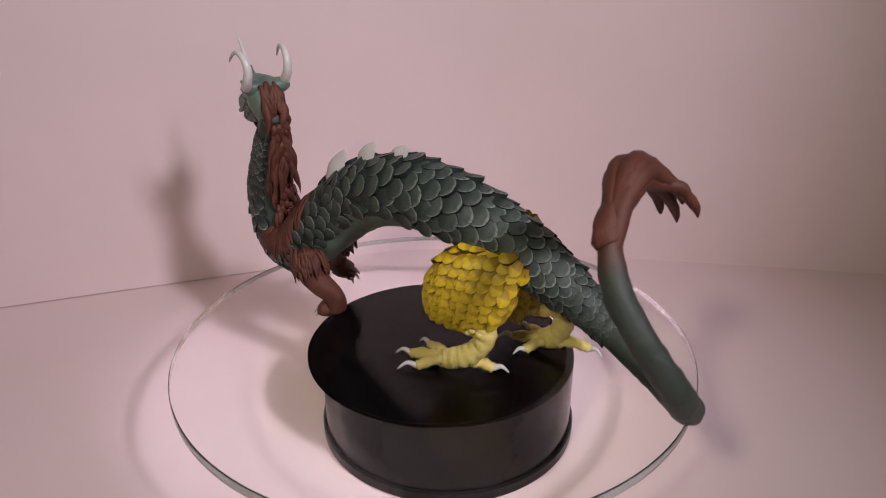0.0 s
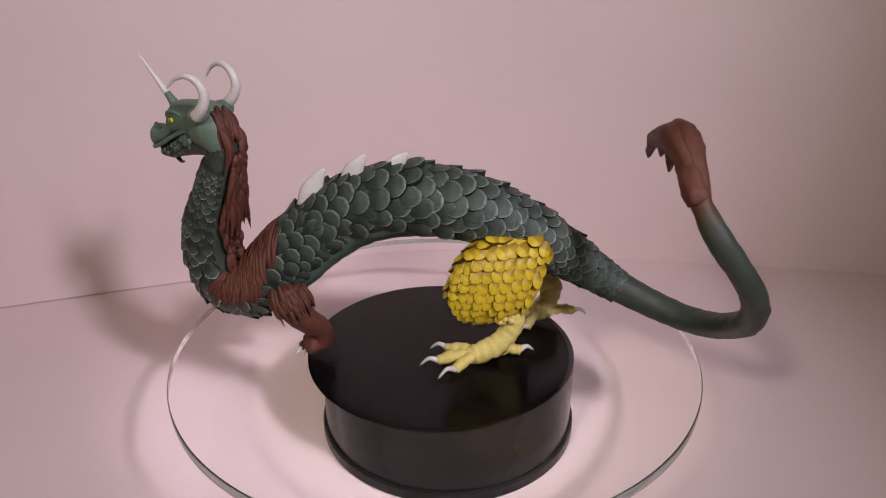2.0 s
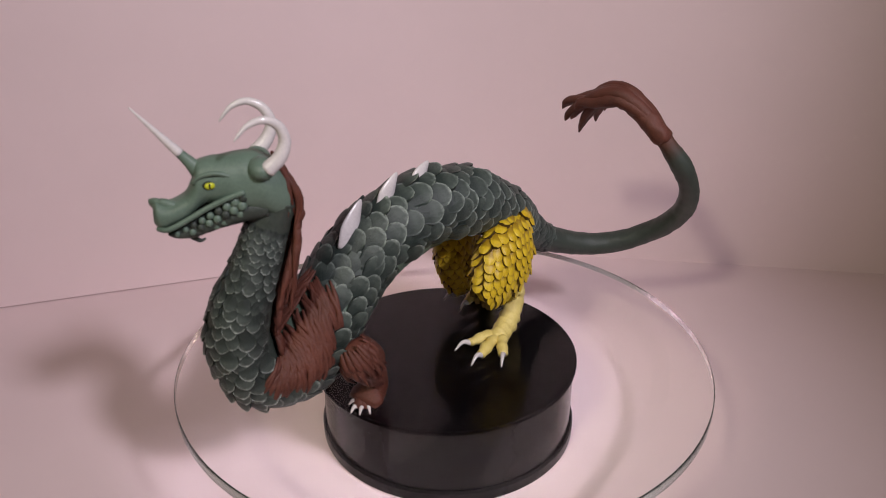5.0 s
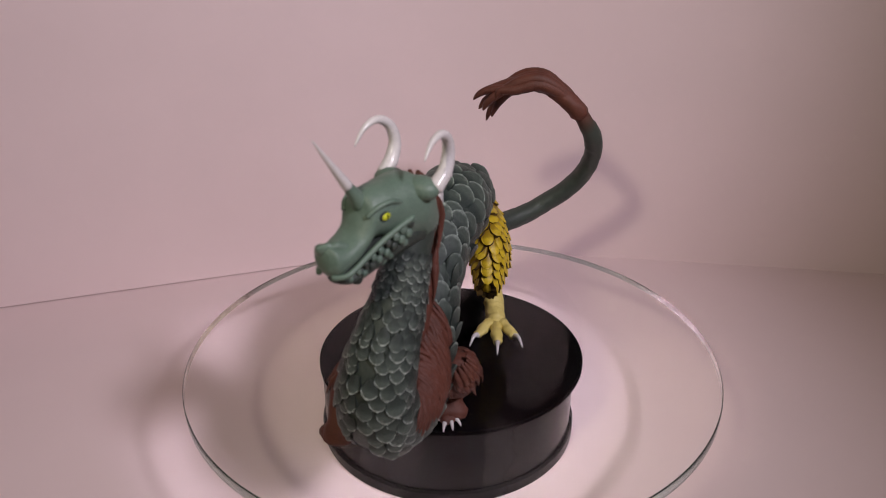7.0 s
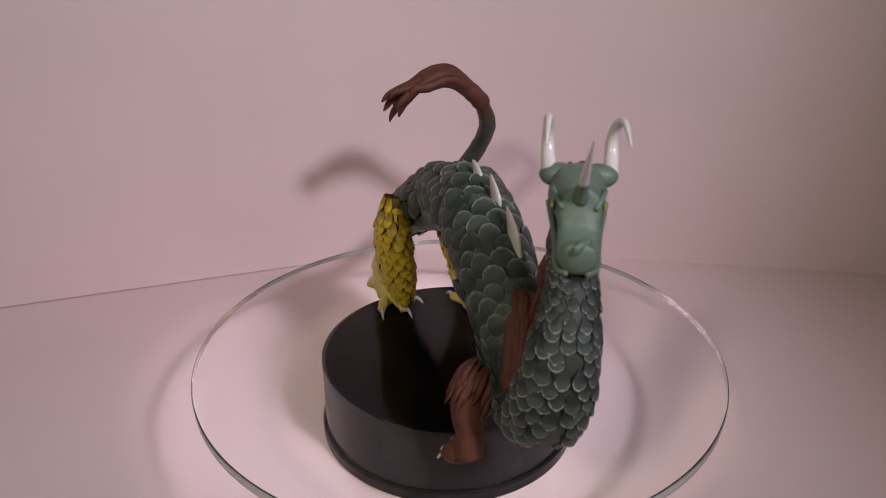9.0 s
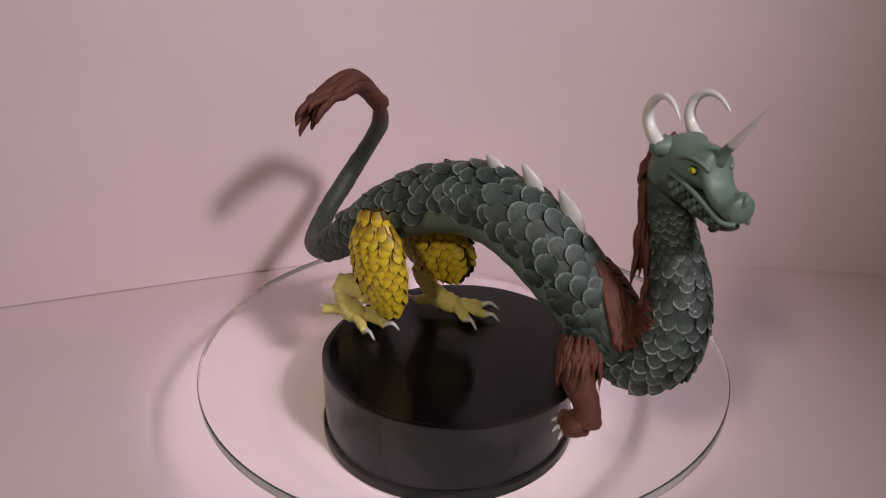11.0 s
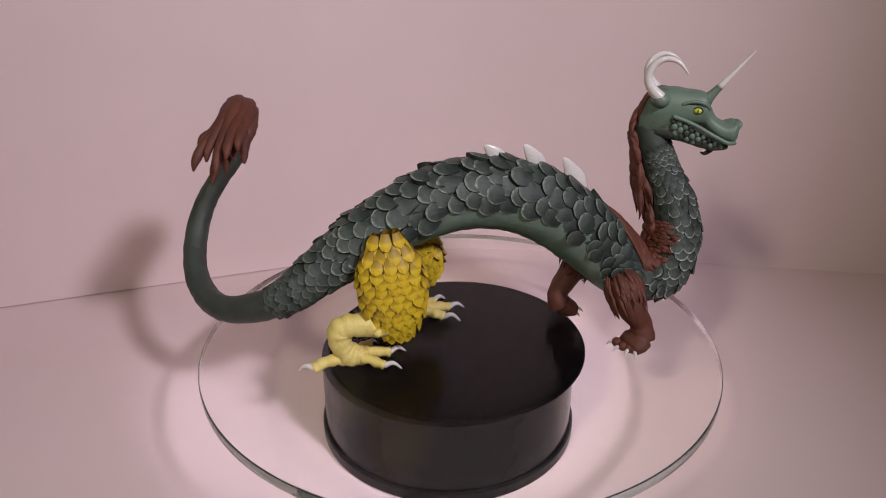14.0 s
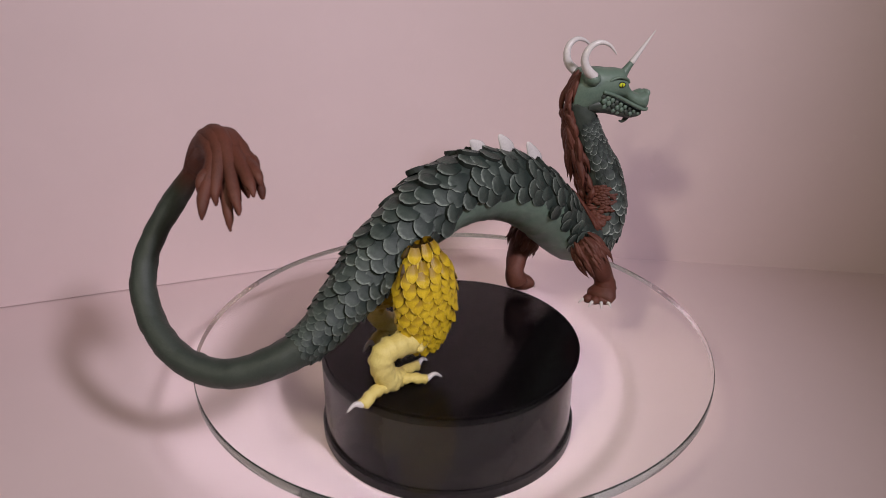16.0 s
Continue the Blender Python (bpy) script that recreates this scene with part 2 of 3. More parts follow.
# one scale: a rounded, domed tongue with a thick rim; root at v = 0, tip at v = 1
S_V, S_U = (0.0, 0.44, 0.54, 0.70, 0.86, 0.95, 1.0), (-1.0, -0.8, -0.4, 0.0, 0.4, 0.8, 1.0)


def scale_shape():
    v, w, f = [], [], []
    for i, a in enumerate(S_V):
        half = 0.30 + 0.4 * a if a < 0.5 else 0.5 * math.sqrt(max(0.0, 1 - ((a - 0.5) / 0.5) ** 2))
        for b in S_U:
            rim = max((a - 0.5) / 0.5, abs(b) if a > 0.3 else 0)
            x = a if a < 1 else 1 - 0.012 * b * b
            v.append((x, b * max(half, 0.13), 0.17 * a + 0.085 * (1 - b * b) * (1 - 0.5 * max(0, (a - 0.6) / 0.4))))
            # root recesses go negative: shade under the overlap, painted in along with wash
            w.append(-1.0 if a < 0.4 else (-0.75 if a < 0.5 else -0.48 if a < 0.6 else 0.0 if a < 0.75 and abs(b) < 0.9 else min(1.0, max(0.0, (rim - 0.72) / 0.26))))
    n, m = len(S_V), len(S_U)
    f += [(i * m + j, i * m + j + 1, (i + 1) * m + j + 1, (i + 1) * m + j) for i in range(n - 1) for j in range(m - 1)]
    rim = [i * m for i in range(n)] + [(n - 1) * m + j for j in range(1, m)] + [i * m + m - 1 for i in range(n - 2, -1, -1)]
    base = len(v)
    # skirt below the rim; its dark colour stands in for contact shade too
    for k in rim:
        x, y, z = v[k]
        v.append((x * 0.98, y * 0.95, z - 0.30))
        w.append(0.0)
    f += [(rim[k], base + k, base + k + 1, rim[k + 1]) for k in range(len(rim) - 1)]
    return np.array(v), [tuple(reversed(q)) for q in f], np.array(w)


SCALE_V, SCALE_F, SCALE_W = scale_shape()
SCALE_TOP = (len(S_V) - 1) * (len(S_U) - 1)
rng = np.random.default_rng(7)
SCALE_MESHES = {}


def scale_mesh(mats):
    """The shared mesh of one kind of scale, 10 mm long."""
    if mats not in SCALE_MESHES:
        me = bpy.data.meshes.new("scale")
        me.from_pydata((SCALE_V * 0.01).tolist(), [], SCALE_F)
        for m in mats:
            me.materials.append(m)
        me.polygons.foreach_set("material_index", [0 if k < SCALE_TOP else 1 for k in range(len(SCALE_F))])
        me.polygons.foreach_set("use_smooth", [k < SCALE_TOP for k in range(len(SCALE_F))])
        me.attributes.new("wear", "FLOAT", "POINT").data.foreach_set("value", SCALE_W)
        me.update()
        SCALE_MESHES[mats] = me
    return SCALE_MESHES[mats]


GREEN_SCALE, NECK_SCALE, YELLOW_SCALE = (SCALE_GREEN, WASH_SHADE_GREEN), (SCALE_NECK, WASH_SHADE_GREEN), (YELLOW, WASH_SHADE_BROWN)


# spine: x towards the head, z up from the plate; side and upright half-widths
SPINE = [(120, 11.6, 128.2, 9.3, 9.3), (123.5, 8.966, 118.2, 9.728, 9.928), (131.2, 6.169, 98.74, 11.25, 11.45), (138.5, 1.047, 77.79, 14.71, 14.01), (139.8, -2.849, 58.25, 16.58, 15.38),
         (132.2, -3.535, 38.88, 18.42, 16.92), (113.3, 0.08729, 37.53, 20.31, 19.01), (94.01, 1.442, 54.38, 19.78, 20.78), (75.45, 0.1502, 70.62, 19.87, 21.37), (54.23, 1.309, 84.22, 20.01, 21.51),
         (30.13, 3.888, 91.09, 19.88, 21.38), (4.231, 4.125, 90.32, 19.33, 20.33), (-22.14, 2.16, 81.92, 18.05, 18.55), (-48.83, -0.3714, 69.01, 16.59, 16.59), (-73.26, -3.429, 53.23, 13.52, 13.52),
         (-95.46, -4.185, 37.91, 10.91, 10.91), (-116.4, 2.741, 28.32, 9.591, 9.591), (-135.1, 14.66, 23.48, 8.786, 8.786), (-147.8, 30.34, 25.98, 8.341, 8.341), (-154.9, 47.4, 35.12, 8.026, 8.026),
         (-155.6, 63.81, 47.92, 7.935, 7.935), (-151, 75.57, 64.03, 7.595, 7.595), (-140.1, 80.57, 81.73, 7.03, 7.03), (-126.5, 78.41, 99.77, 7.122, 7.122), (-116.4, 67.45, 118.7, 5.4, 5.4)]
PER = 10
SP = spline(SPINE, PER)
SPATH, SA, SB = SP[:, :3], SP[:, 3] - 0.9, SP[:, 4] - 0.9
ST, SU, SS = frames(SPATH, (-1, 0.3, 0.25))
SS = -SS


def on_spine(s, phi, offset=0.0):
    """A point on the trunk: s counts the spine's rows, phi the degrees from the back ridge towards the creature's left; with the outward and tailward ways."""
    i = min(max(s * PER, 0), len(SPATH) - 1.001)
    k, u = int(i), i - int(i)

    def mix(a):
        return a[k] * (1 - u) + a[k + 1] * u

    c, t, up, side, a, b = mix(SPATH), unit(mix(ST)), unit(mix(SU)), unit(mix(SS)), mix(SA), mix(SB)
    q = radians(phi)
    out = unit(up * math.cos(q) / b + side * math.sin(q) / a)
    return c + up * b * math.cos(q) + side * a * math.sin(q) + out * offset, out, t


def trunk(neck, torso, tail):
    chest, cut = 5 * PER, 15 * PER
    neck.tube(SPATH[:chest + 1], SA[:chest + 1], SB[:chest + 1], SU[0], TAIL_GREEN, 36, wobble=0.5)
    plates = 1 + 0.022 * (np.arange(cut + 1 - chest) % 6) / 6  # belly plates
    torso.tube(SPATH[chest:cut + 1], SA[chest:cut + 1] * plates, SB[chest:cut + 1] * plates, SU[chest], SKIN_GREEN, 40, wobble=0.5)
    tail.tube(SPATH[cut - 6:], SA[cut - 6:] + 0.1, SB[cut - 6:] + 0.1, SU[cut - 6], TAIL_GREEN, 28, wobble=0.55, wear=-np.clip((np.arange(cut - 6, len(SPATH)) - len(SPATH) + 9) / 7, 0, 1))


def size_at(s):
    """Scale width along the spine."""
    return float(np.interp(s, [1.0, 1.7, 2.5, 3.5, 5, 7, 9, 11, 12.5, 13.5, 14.4, 15.2], [3.4, 4.4, 6.4, 8.0, 8.8, 9.8, 12.4, 12.6, 11.2, 9.0, 6.6, 4.4]))


def reach_at(s, left):
    """How far round from the ridge the scales go on either side; the belly stays bare."""
    if left:
        return float(np.interp(s, [0, 4.8, 6, 7, 8, 11, 12, 13, 15.2], [178, 165, 132, 114, 104, 102, 120, 150, 178]))
    return float(np.interp(s, [0, 4.8, 6, 7, 8, 11, 12, 13, 15.2], [178, 165, 134, 128, 117, 112, 130, 150, 178]))


def patch_at(s):
    """How far the fur reaches down the right shoulder."""
    return float(np.interp(s, [3.0, 3.3, 3.7, 4.3, 4.8, 5.4, 6.5, 7.7], [25, 55, 78, 84, 52, 46, 44, 22]))


def scales(piece, neck):
    s, row = 1.15, 0
    while s < 15.25:
        w = size_at(s)
        i = min(int(s * PER), len(SPATH) - 2)
        girth = 2 * math.pi * math.sqrt((SA[i] ** 2 + SB[i] ** 2) / 2)
        n = max(8, round(girth / (w * 0.86)))
        step = 360 / n
        twist = float(np.interp(s, [5, 7, 12, 14], [0, 12, 12, 0]))
        for k in range(n):
            phi = (k + 0.5 * (row % 2)) * step
            phi = phi - 360 if phi > 180 else phi
            if abs(phi) > reach_at(s, phi > 0) or (s < 4.6 and abs(phi) < 34) or (s < 6.2 and abs(phi) < 48) or (s < 7.1 and -14 < phi < 56) or (2.9 < s < 7.4 and -patch_at(s + 0.2) < phi <= 0):
                continue
            grow = 1.0 if abs(phi) < reach_at(s, phi > 0) - step else 0.85
            at, out, t = on_spine(s + rng.normal(0, 0.03), phi + twist + rng.normal(0, step * 0.07), float(np.interp(s, [9, 10.5, 12.5, 13.5], [0.15, 0.6, 0.6, 0.15])))
            ahead = on_spine(s + 0.3, phi + twist, -0.3)[0] - at
            way = unit(ahead - out * (ahead @ out)) if np.linalg.norm(ahead) > 0.4 else t
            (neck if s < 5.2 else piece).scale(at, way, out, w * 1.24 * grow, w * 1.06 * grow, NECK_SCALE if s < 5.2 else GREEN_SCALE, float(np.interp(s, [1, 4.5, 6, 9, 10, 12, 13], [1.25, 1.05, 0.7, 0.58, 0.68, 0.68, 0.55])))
        # rows keep an even step along the side on which they show
        probe = float(np.interp(s, [5.6, 6.6], [150, 10]))
        gap = np.linalg.norm(on_spine(s + 0.05, probe)[0] - on_spine(s, probe)[0]) / 0.05
        s += w * 0.61 / max(gap, 6.0)
        row += 1


def lock(piece, path, width, thick, mat, up, sharp=1.0, seg=6):
    """One tapered, flattened lock of hair."""
    path = spline(path, 5)
    u = np.linspace(0, 1, len(path))
    body = np.clip(0.35 + 2.6 * u, 0, 1) * np.clip((1 - u) * 1.9, 0.06, 1) ** sharp
    piece.tube(path, width * body, thick * body, up, mat, seg)


def mane(piece):
    # from the crown down the nape
    for k in range(16):
        y = rng.uniform(-6.5, 5.0)
        z = rng.uniform(136, 149)
        back = -4 - (149 - z) * 0.5
        pts = [(back, y, z), (back - 3.2, y + rng.normal(0, 1), z - 7), (back - 4.2, y + rng.normal(0, 1.5), z - 15), (back - 3.0 + rng.normal(0, 1.5), y + rng.normal(0, 2), z - rng.uniform(21, 27))]
        lock(piece, head_at(pts), rng.uniform(2.0, 3.0), rng.uniform(1.4, 2.1), FUR_BROWN, -HF)
    # along the back of the neck
    for k in range(120):
        free = k % 3 > 0
        s0 = rng.uniform(0.1, 1.9) if free else rng.uniform(1.6, 3.9)
        f0 = rng.uniform(-30, 32)
        span = rng.uniform(0.7, 1.2)
        pts, drift, high = [], rng.normal(0, 5), rng.uniform(0.8, 2.2)
        fall = rng.uniform(0.25, 1.0) if free else 0.1
        for u in np.linspace(0, 1, 5):
            q, out, t = on_spine(s0 + span * u, f0 + drift * u + 3 * math.sin(5 * u + k), high * math.sin(math.pi * min(0.75, u + 0.15)) + 0.6 + fall * float(np.interp(s0 + span * u, [0.8, 2.9], [0, 9.0])))
            pts.append(q)
        lock(piece, pts, rng.uniform(1.7, 2.7), rng.uniform(1.5, 2.3), FUR_BROWN, on_spine(s0, f0)[1])
    # over the withers and down both shoulders
    for k in range(300):
        side = 1 if k % 5 < 3 else -1
        s0 = rng.uniform(4.4, 7.6)
        f0 = side * rng.uniform(0, 55 if side > 0 else 46)
        far = rng.uniform(35, 85) if side > 0 else rng.uniform(22, 42)
        f0 *= float(np.interp(s0, [6.6, 7.6], [1.0, 0.45]))
        pts = []
        for u in np.linspace(0, 1, 6):
            s = s0 + ((5.35 - s0) * 0.62 if side > 0 else (4.8 - s0) * 0.9) * u * (0.4 + abs(f0) / 90) + 0.04 * math.sin(6 * u + k)
            q, out, t = on_spine(s, f0 + side * far * u, 1.1 * math.sin(math.pi * min(1, u + 0.2)) + 0.9 - 0.8 * u)
            pts.append(q)
        lock(piece, pts, rng.uniform(1.2, 2.0), rng.uniform(0.8, 1.3), FUR_BROWN, on_spine(s0, f0)[1])
    # the pointed patch on the right shoulder
    for k in range(320):
        s0 = rng.uniform(3.2, 7.7)
        f0 = -rng.uniform(0, 0.92) * patch_at(s0)
        reach = rng.uniform(9, 15)
        pts = []
        for u in np.linspace(0, 1, 5):
            s, f = s0 - reach * u * (0.075 if s0 > 5.6 else 0.012 * (s0 - 4.0)) + 0.02 * math.sin(6 * u + k), f0 - reach * u * (0.7 if s0 > 5.6 else 2.4)
            f = max(f, -94.0)
            pts.append(on_spine(s, f, 0.9 * math.sin(math.pi * min(1, u + 0.2)) + 0.7 - 0.6 * u)[0])
        lock(piece, pts, rng.uniform(1.0, 1.6), rng.uniform(0.6, 0.9), FUR_BROWN, on_spine(s0, f0)[1], 0.8)


def tuft(piece):
    """Thick locks that rise from the tail's end, arch over and droop."""
    root = np.array((-117.0, 68.4, 117.4))
    tips = [(-139, 9, 112), (-129, 3, 105.5), (-119, -5, 122), (-111, 3, 117), (-136, 17, 121), (-126, -2, 114), (-108, 12, 126), (-122, 8, 110), (-132, 9, 117), (-113, -1, 125), (-124, 14, 120), (-117, 6, 118)]
    for k, tip in enumerate(tips):
        tip = np.array(tip, float)
        lean = (tip[0] + 122) / 17
        high = 0.6 + 0.4 * math.cos(2.4 * k)
        pts = [root + (lean * 1.4 - 2, 4, -6 + 1.2 * high), (-116 + lean * 2.6, 59, 125 + 5 * high), (-114 + lean * 6, 42, 135.5 + 7 * high - 4 * lean ** 2), (-115 + lean * 8, 26, 132.5 + 7 * high - 5 * lean ** 2), tip * 0.75 + np.array((-116 + lean * 10, 24, 131)) * 0.25 + (0, 0, 4), tip]
        path = spline(pts, 5)
        u = np.linspace(0, 1, len(path))
        body = np.interp(u, [0, 0.15, 0.35, 0.6, 0.85, 1], [0.75, 0.9, 1.1, 1.0, 0.56, 0.14])
        piece.tube(path, 4.4 * body, 4.1 * body, (0, 0.3, 1), FUR_BROWN, 10, wobble=0.6)
    # the clump's core, swelling out of the tail
    core = spline([SPATH[-3], SPATH[-1], (-115.5, 58, 127), (-114.5, 44, 134.5), (-116, 30, 133)], 5)
    w = np.linspace(0, 1, len(core))
    girth = np.interp(w, [0, 0.25, 0.5, 0.8, 1], [6.4, 6.8, 6.6, 5.4, 3.0])
    piece.tube(core, girth, girth * 0.9, (0, 0.3, 1), FUR_BROWN, 20, wobble=1.0)


# ---- head: x forward from the horn roots, y to its left, z as in the figurine ----
HEAD = np.array([125.5, 9.6, 0.0])
HF, HL = np.array([0.883, -0.469, 0.0]), np.array([0.469, 0.883, 0.0])


def head_at(p):
    p = np.asarray(p, float)
    return HEAD + p[..., :1] * HF + p[..., 1:2] * HL + p[..., 2:] * np.array([0, 0, 1.0])


def loft(piece, rows, mat, seg=24, power=2.3, skew=-0.8):
    """A head form from rows of forward, top, bottom, half-width."""
    r = spline(rows, 6)
    path = np.stack([r[:, 0], np.full(len(r), skew), (r[:, 1] + r[:, 2]) / 2], 1)
    ang = np.arange(seg) * 2 * np.pi / seg
    c, d = np.cos(ang), np.sin(ang)
    c, d = np.sign(c) * abs(c) ** (2 / power), np.sign(d) * abs(d) ** (2 / power)
    half = (r[:, 1] - r[:, 2]) / 2
    v = path[:, None] + np.stack([np.zeros((len(r), seg)), -r[:, 3:4] * d, half[:, None] * c], -1)
    v = v.reshape(-1, 3)
    n = len(r)
    f = [(i * seg + k, (i + 1) * seg + k, (i + 1) * seg + (k + 1) % seg, i * seg + (k + 1) % seg) for i in range(n - 1) for k in range(seg)]
    f += [tuple(k for k in range(seg)), tuple((n - 1) * seg + k for k in reversed(range(seg)))]
    v = head_at(v)
    v = v + np.array([noise.noise_vector(Vector(q) * 0.2) for q in v]) * 0.35
    piece.add(v, f, mat)


def ball(piece, centre, radii, mat, axes=None, seg=12, rings=8):
    v, f = [], []
    for i in range(rings + 1):
        a = math.pi * i / rings
        for k in range(seg):
            b = 2 * math.pi * k / seg
            v.append((math.sin(a) * math.cos(b), math.sin(a) * math.sin(b), math.cos(a)))
    f = [(i * seg + k, (i + 1) * seg + k, (i + 1) * seg + (k + 1) % seg, i * seg + (k + 1) % seg) for i in range(rings) for k in range(seg)]
    v = np.array(v) * np.array(radii)
    if axes is not None:
        v = v @ np.array(axes)
    piece.add(v + np.asarray(centre), f, mat)


def head(piece, jaw):
    loft(piece, [(-9.5, 140, 119, 7.5), (-5, 145.5, 120, 9.8), (1, 149.2, 122.5, 11.4), (8, 150, 125, 11.0), (16, 149, 128, 10), (23, 148.3, 129.5, 8.8), (26.5, 146, 128.5, 8.2), (28.5, 139.5, 127.2, 7.8),
                 (32, 134.5, 125, 7.6), (37, 132, 122.5, 7.6), (41, 132.2, 120.8, 7.2), (43.5, 133.0, 121.2, 6.2), (45, 131.5, 123.0, 3.5)], SKIN_GREEN)
    loft(jaw, [(0, 131, 120.5, 9), (8, 131.5, 120, 9.2), (16, 129, 118.8, 8.2), (24, 125.8, 116.8, 7.0), (31, 122.8, 115.2, 6.2), (37, 120.6, 115.6, 5.4), (40.5, 119.4, 117.0, 3.0)], TAIL_GREEN)
    loft(piece, [(6, 133, 123, 8.0), (16, 131.5, 121.5, 7.0), (26, 128, 119.5, 5.8), (34, 124, 118.2, 5.0), (40, 121.6, 118.4, 3.6)], DARK_GAP)
    # brows, horn sockets, nose peak, chin spike
    for side in (-1, 1):
        ball(piece, head_at((1.0, side * 7.6 - 0.8, 144.0)), (5.8, 8.0, 4.9), SKIN_GREEN, (HF, HL, np.array([0, 0, 1.0])), 16, 10)
        piece.tube(head_at(spline([(13, side * 9.0 - 1, 142), (19, side * 9.4 - 1, 144.2), (25, side * 8.0 - 1, 143.0), (28, side * 6 - 1, 140)], 4)), 1.1, 1.0, (0, 0, 1), SKIN_GREEN, 8)
        at = head_at((21.8, side * 8.6 - 1, 139.2))
        axes = (HF, np.array([0, 0, 1.0]), HL * side)
        ball(piece, at, (3.0, 2.1, 1.3), DARK_GAP, axes)
        eye = Piece("eye")
        ball(eye, at + HL * side * 0.45, (2.3, 1.6, 1.25), EYE_YELLOW, axes)
        ball(eye, at + HL * side * 1.2, (0.55, 1.25, 0.6), BLACK_DOT, axes)
        piece.subs.append((eye, "yellow eye with a black slit"))
        # upper lip and teeth
        piece.tube(head_at(spline([(9, side * 11 - 1, 135.5), (16, side * 10 - 1, 133.2), (24, side * 8.6 - 1, 129.6), (32, side * 7.8 - 1, 125.4), (40, side * 7.2 - 1, 121.8), (44, side * 3.5 - 1, 121.4)], 4)), 1.1, 1.2, (0, 0, 1), SKIN_GREEN, 8)
        for k in range(9):
            u = k / 8
            for low in (0, 1, 2) if k < 4 else (0, 1) if k < 7 else (0,):
                fwd = 9.5 + 27.5 * u + 0.8 * low
                z = 134.2 - 14.2 * u - (1.3 + (3.7 - 0.8 * u) * low)
                wide = float(np.interp(fwd, [8, 16, 24, 32, 40], [10.0, 8.9, 7.4, 6.5, 5.0])) - (0.2, 0.3, 1.6)[low]
                r = 2.15 - 0.95 * u
                tooth = Piece("tooth")
                ball(tooth, head_at((fwd, side * wide - 0.9, z)), (r * 0.98, r * 0.6, r * 1.0), SKIN_GREEN if (k + low) % 3 else TAIL_GREEN, (HF, HL, np.array([0, 0, 1.0])), 8, 6)
                piece.subs.append((tooth, ""))
        # curled horn
        root = [(-1, 11.8, 144.5), (-6.5, 12.2, 149.5), (-9.0, 12.0, 156.0), (-6.8, 13.2, 162.6), (-1.0, 14.8, 165.6), (5.6, 16.0, 163.8), (10.8, 17.2, 158.8)] if side > 0 else \
               [(1, -12.2, 145.5), (-4.2, -13.0, 150.5), (-6.8, -13.4, 157.0), (-4.0, -13.5, 164.0), (2.5, -13.6, 167.3), (9.3, -13.8, 165.2), (14.4, -14.0, 159.4)]
        path = head_at(spline(root, 5))
        w = np.linspace(0, 1, len(path))
        horn = Piece("curled_horn")
        horn.tube(path, 3.1 * (1 - w) ** 0.75 + 0.25, 3.1 * (1 - w) ** 0.75 + 0.25, HL, WHITE_HORN, 14)
        piece.subs.append((horn, "glossy white curled horn"))
    # nose peak
    path = head_at(spline([(37, -0.8, 127), (41, -0.8, 130.0), (43.6, -0.6, 131.6), (44.4, -0.6, 133.4)], 4))
    piece.tube(path, np.linspace(7.0, 2.4, len(path)), np.linspace(3.6, 0.9, len(path)), (1, 0, 0), SKIN_GREEN, 14)
    path = head_at(spline([(33, -0.8, 117.5), (31, -0.8, 114.5), (28.6, -0.8, 112.6), (26.4, -0.8, 113.2)], 4))
    jaw.tube(path, np.linspace(2.6, 0.4, len(path)), np.linspace(1.8, 0.4, len(path)), (1, 0, 0), TAIL_GREEN, 8)
    # straight brow horn on a green root
    path = head_at(np.linspace((24.5, -0.8, 142.5), (33.5, -0.4, 154.0), 6))
    root = np.array([4.2, 3.3, 2.6, 2.2, 1.9, 1.65])
    piece.tube(path, root, root * 0.95, HL, SKIN_GREEN, 12)
    path = head_at(np.linspace((31.5, -0.5, 151.3), (47.0, 1.0, 171.3), 24))
    w = np.linspace(0, 1, 24)
    horn = Piece("brow_horn")
    piece.subs.append((horn, "straight ridged white horn"))
    horn.tube(path, 1.75 * (1 - w) + 0.28 + 0.10 * (np.arange(24) % 2) * (1 - w), 1.75 * (1 - w) + 0.28 + 0.10 * (np.arange(24) % 2) * (1 - w), HL, WHITE_HORN, 12)


def claw(piece, root, tip, r, mat=None):
    root, tip = np.array(root, float), np.array(tip, float)
    mid = (root + tip) / 2 + np.array([0, 0, 0.28 * np.linalg.norm(tip - root)])
    path = spline([root, mid, tip], 5)
    w = np.linspace(0, 1, len(path))
    nail = Piece("claw")
    piece.subs.append((nail, "white claw"))
    nail.tube(path, r * (1 - w) ** 0.7 + 0.15, r * (1 - w) ** 0.7 + 0.15, (0, 0, 1), mat or WHITE_HORN, 10)


def toe(piece, ankle, knuckle, tip, r):
    """A knobbly bird's toe and its claw."""
    ankle, knuckle = np.array(ankle, float), np.array(knuckle, float)
    knuckle[2] = max(knuckle[2], r * 0.85)
    n = 15
    path = np.linspace(ankle, knuckle, n)
    path[:, 2] += 1.2 * np.sin(np.linspace(0, np.pi, n))
    w = np.linspace(0, 1, n)
    rr = np.interp(w, [0, 0.3, 1], [r * 1.35, r * 1.05, r]) * (1 + 0.11 * np.sin(w * 19))
    piece.tube(path, rr, rr * 0.92, (0, 0, 1), YELLOW_PALE, 12, wobble=0.8)
    way = unit(np.array(tip, float) - knuckle)
    claw(piece, knuckle + way * 0.5, tip, r * 0.55)


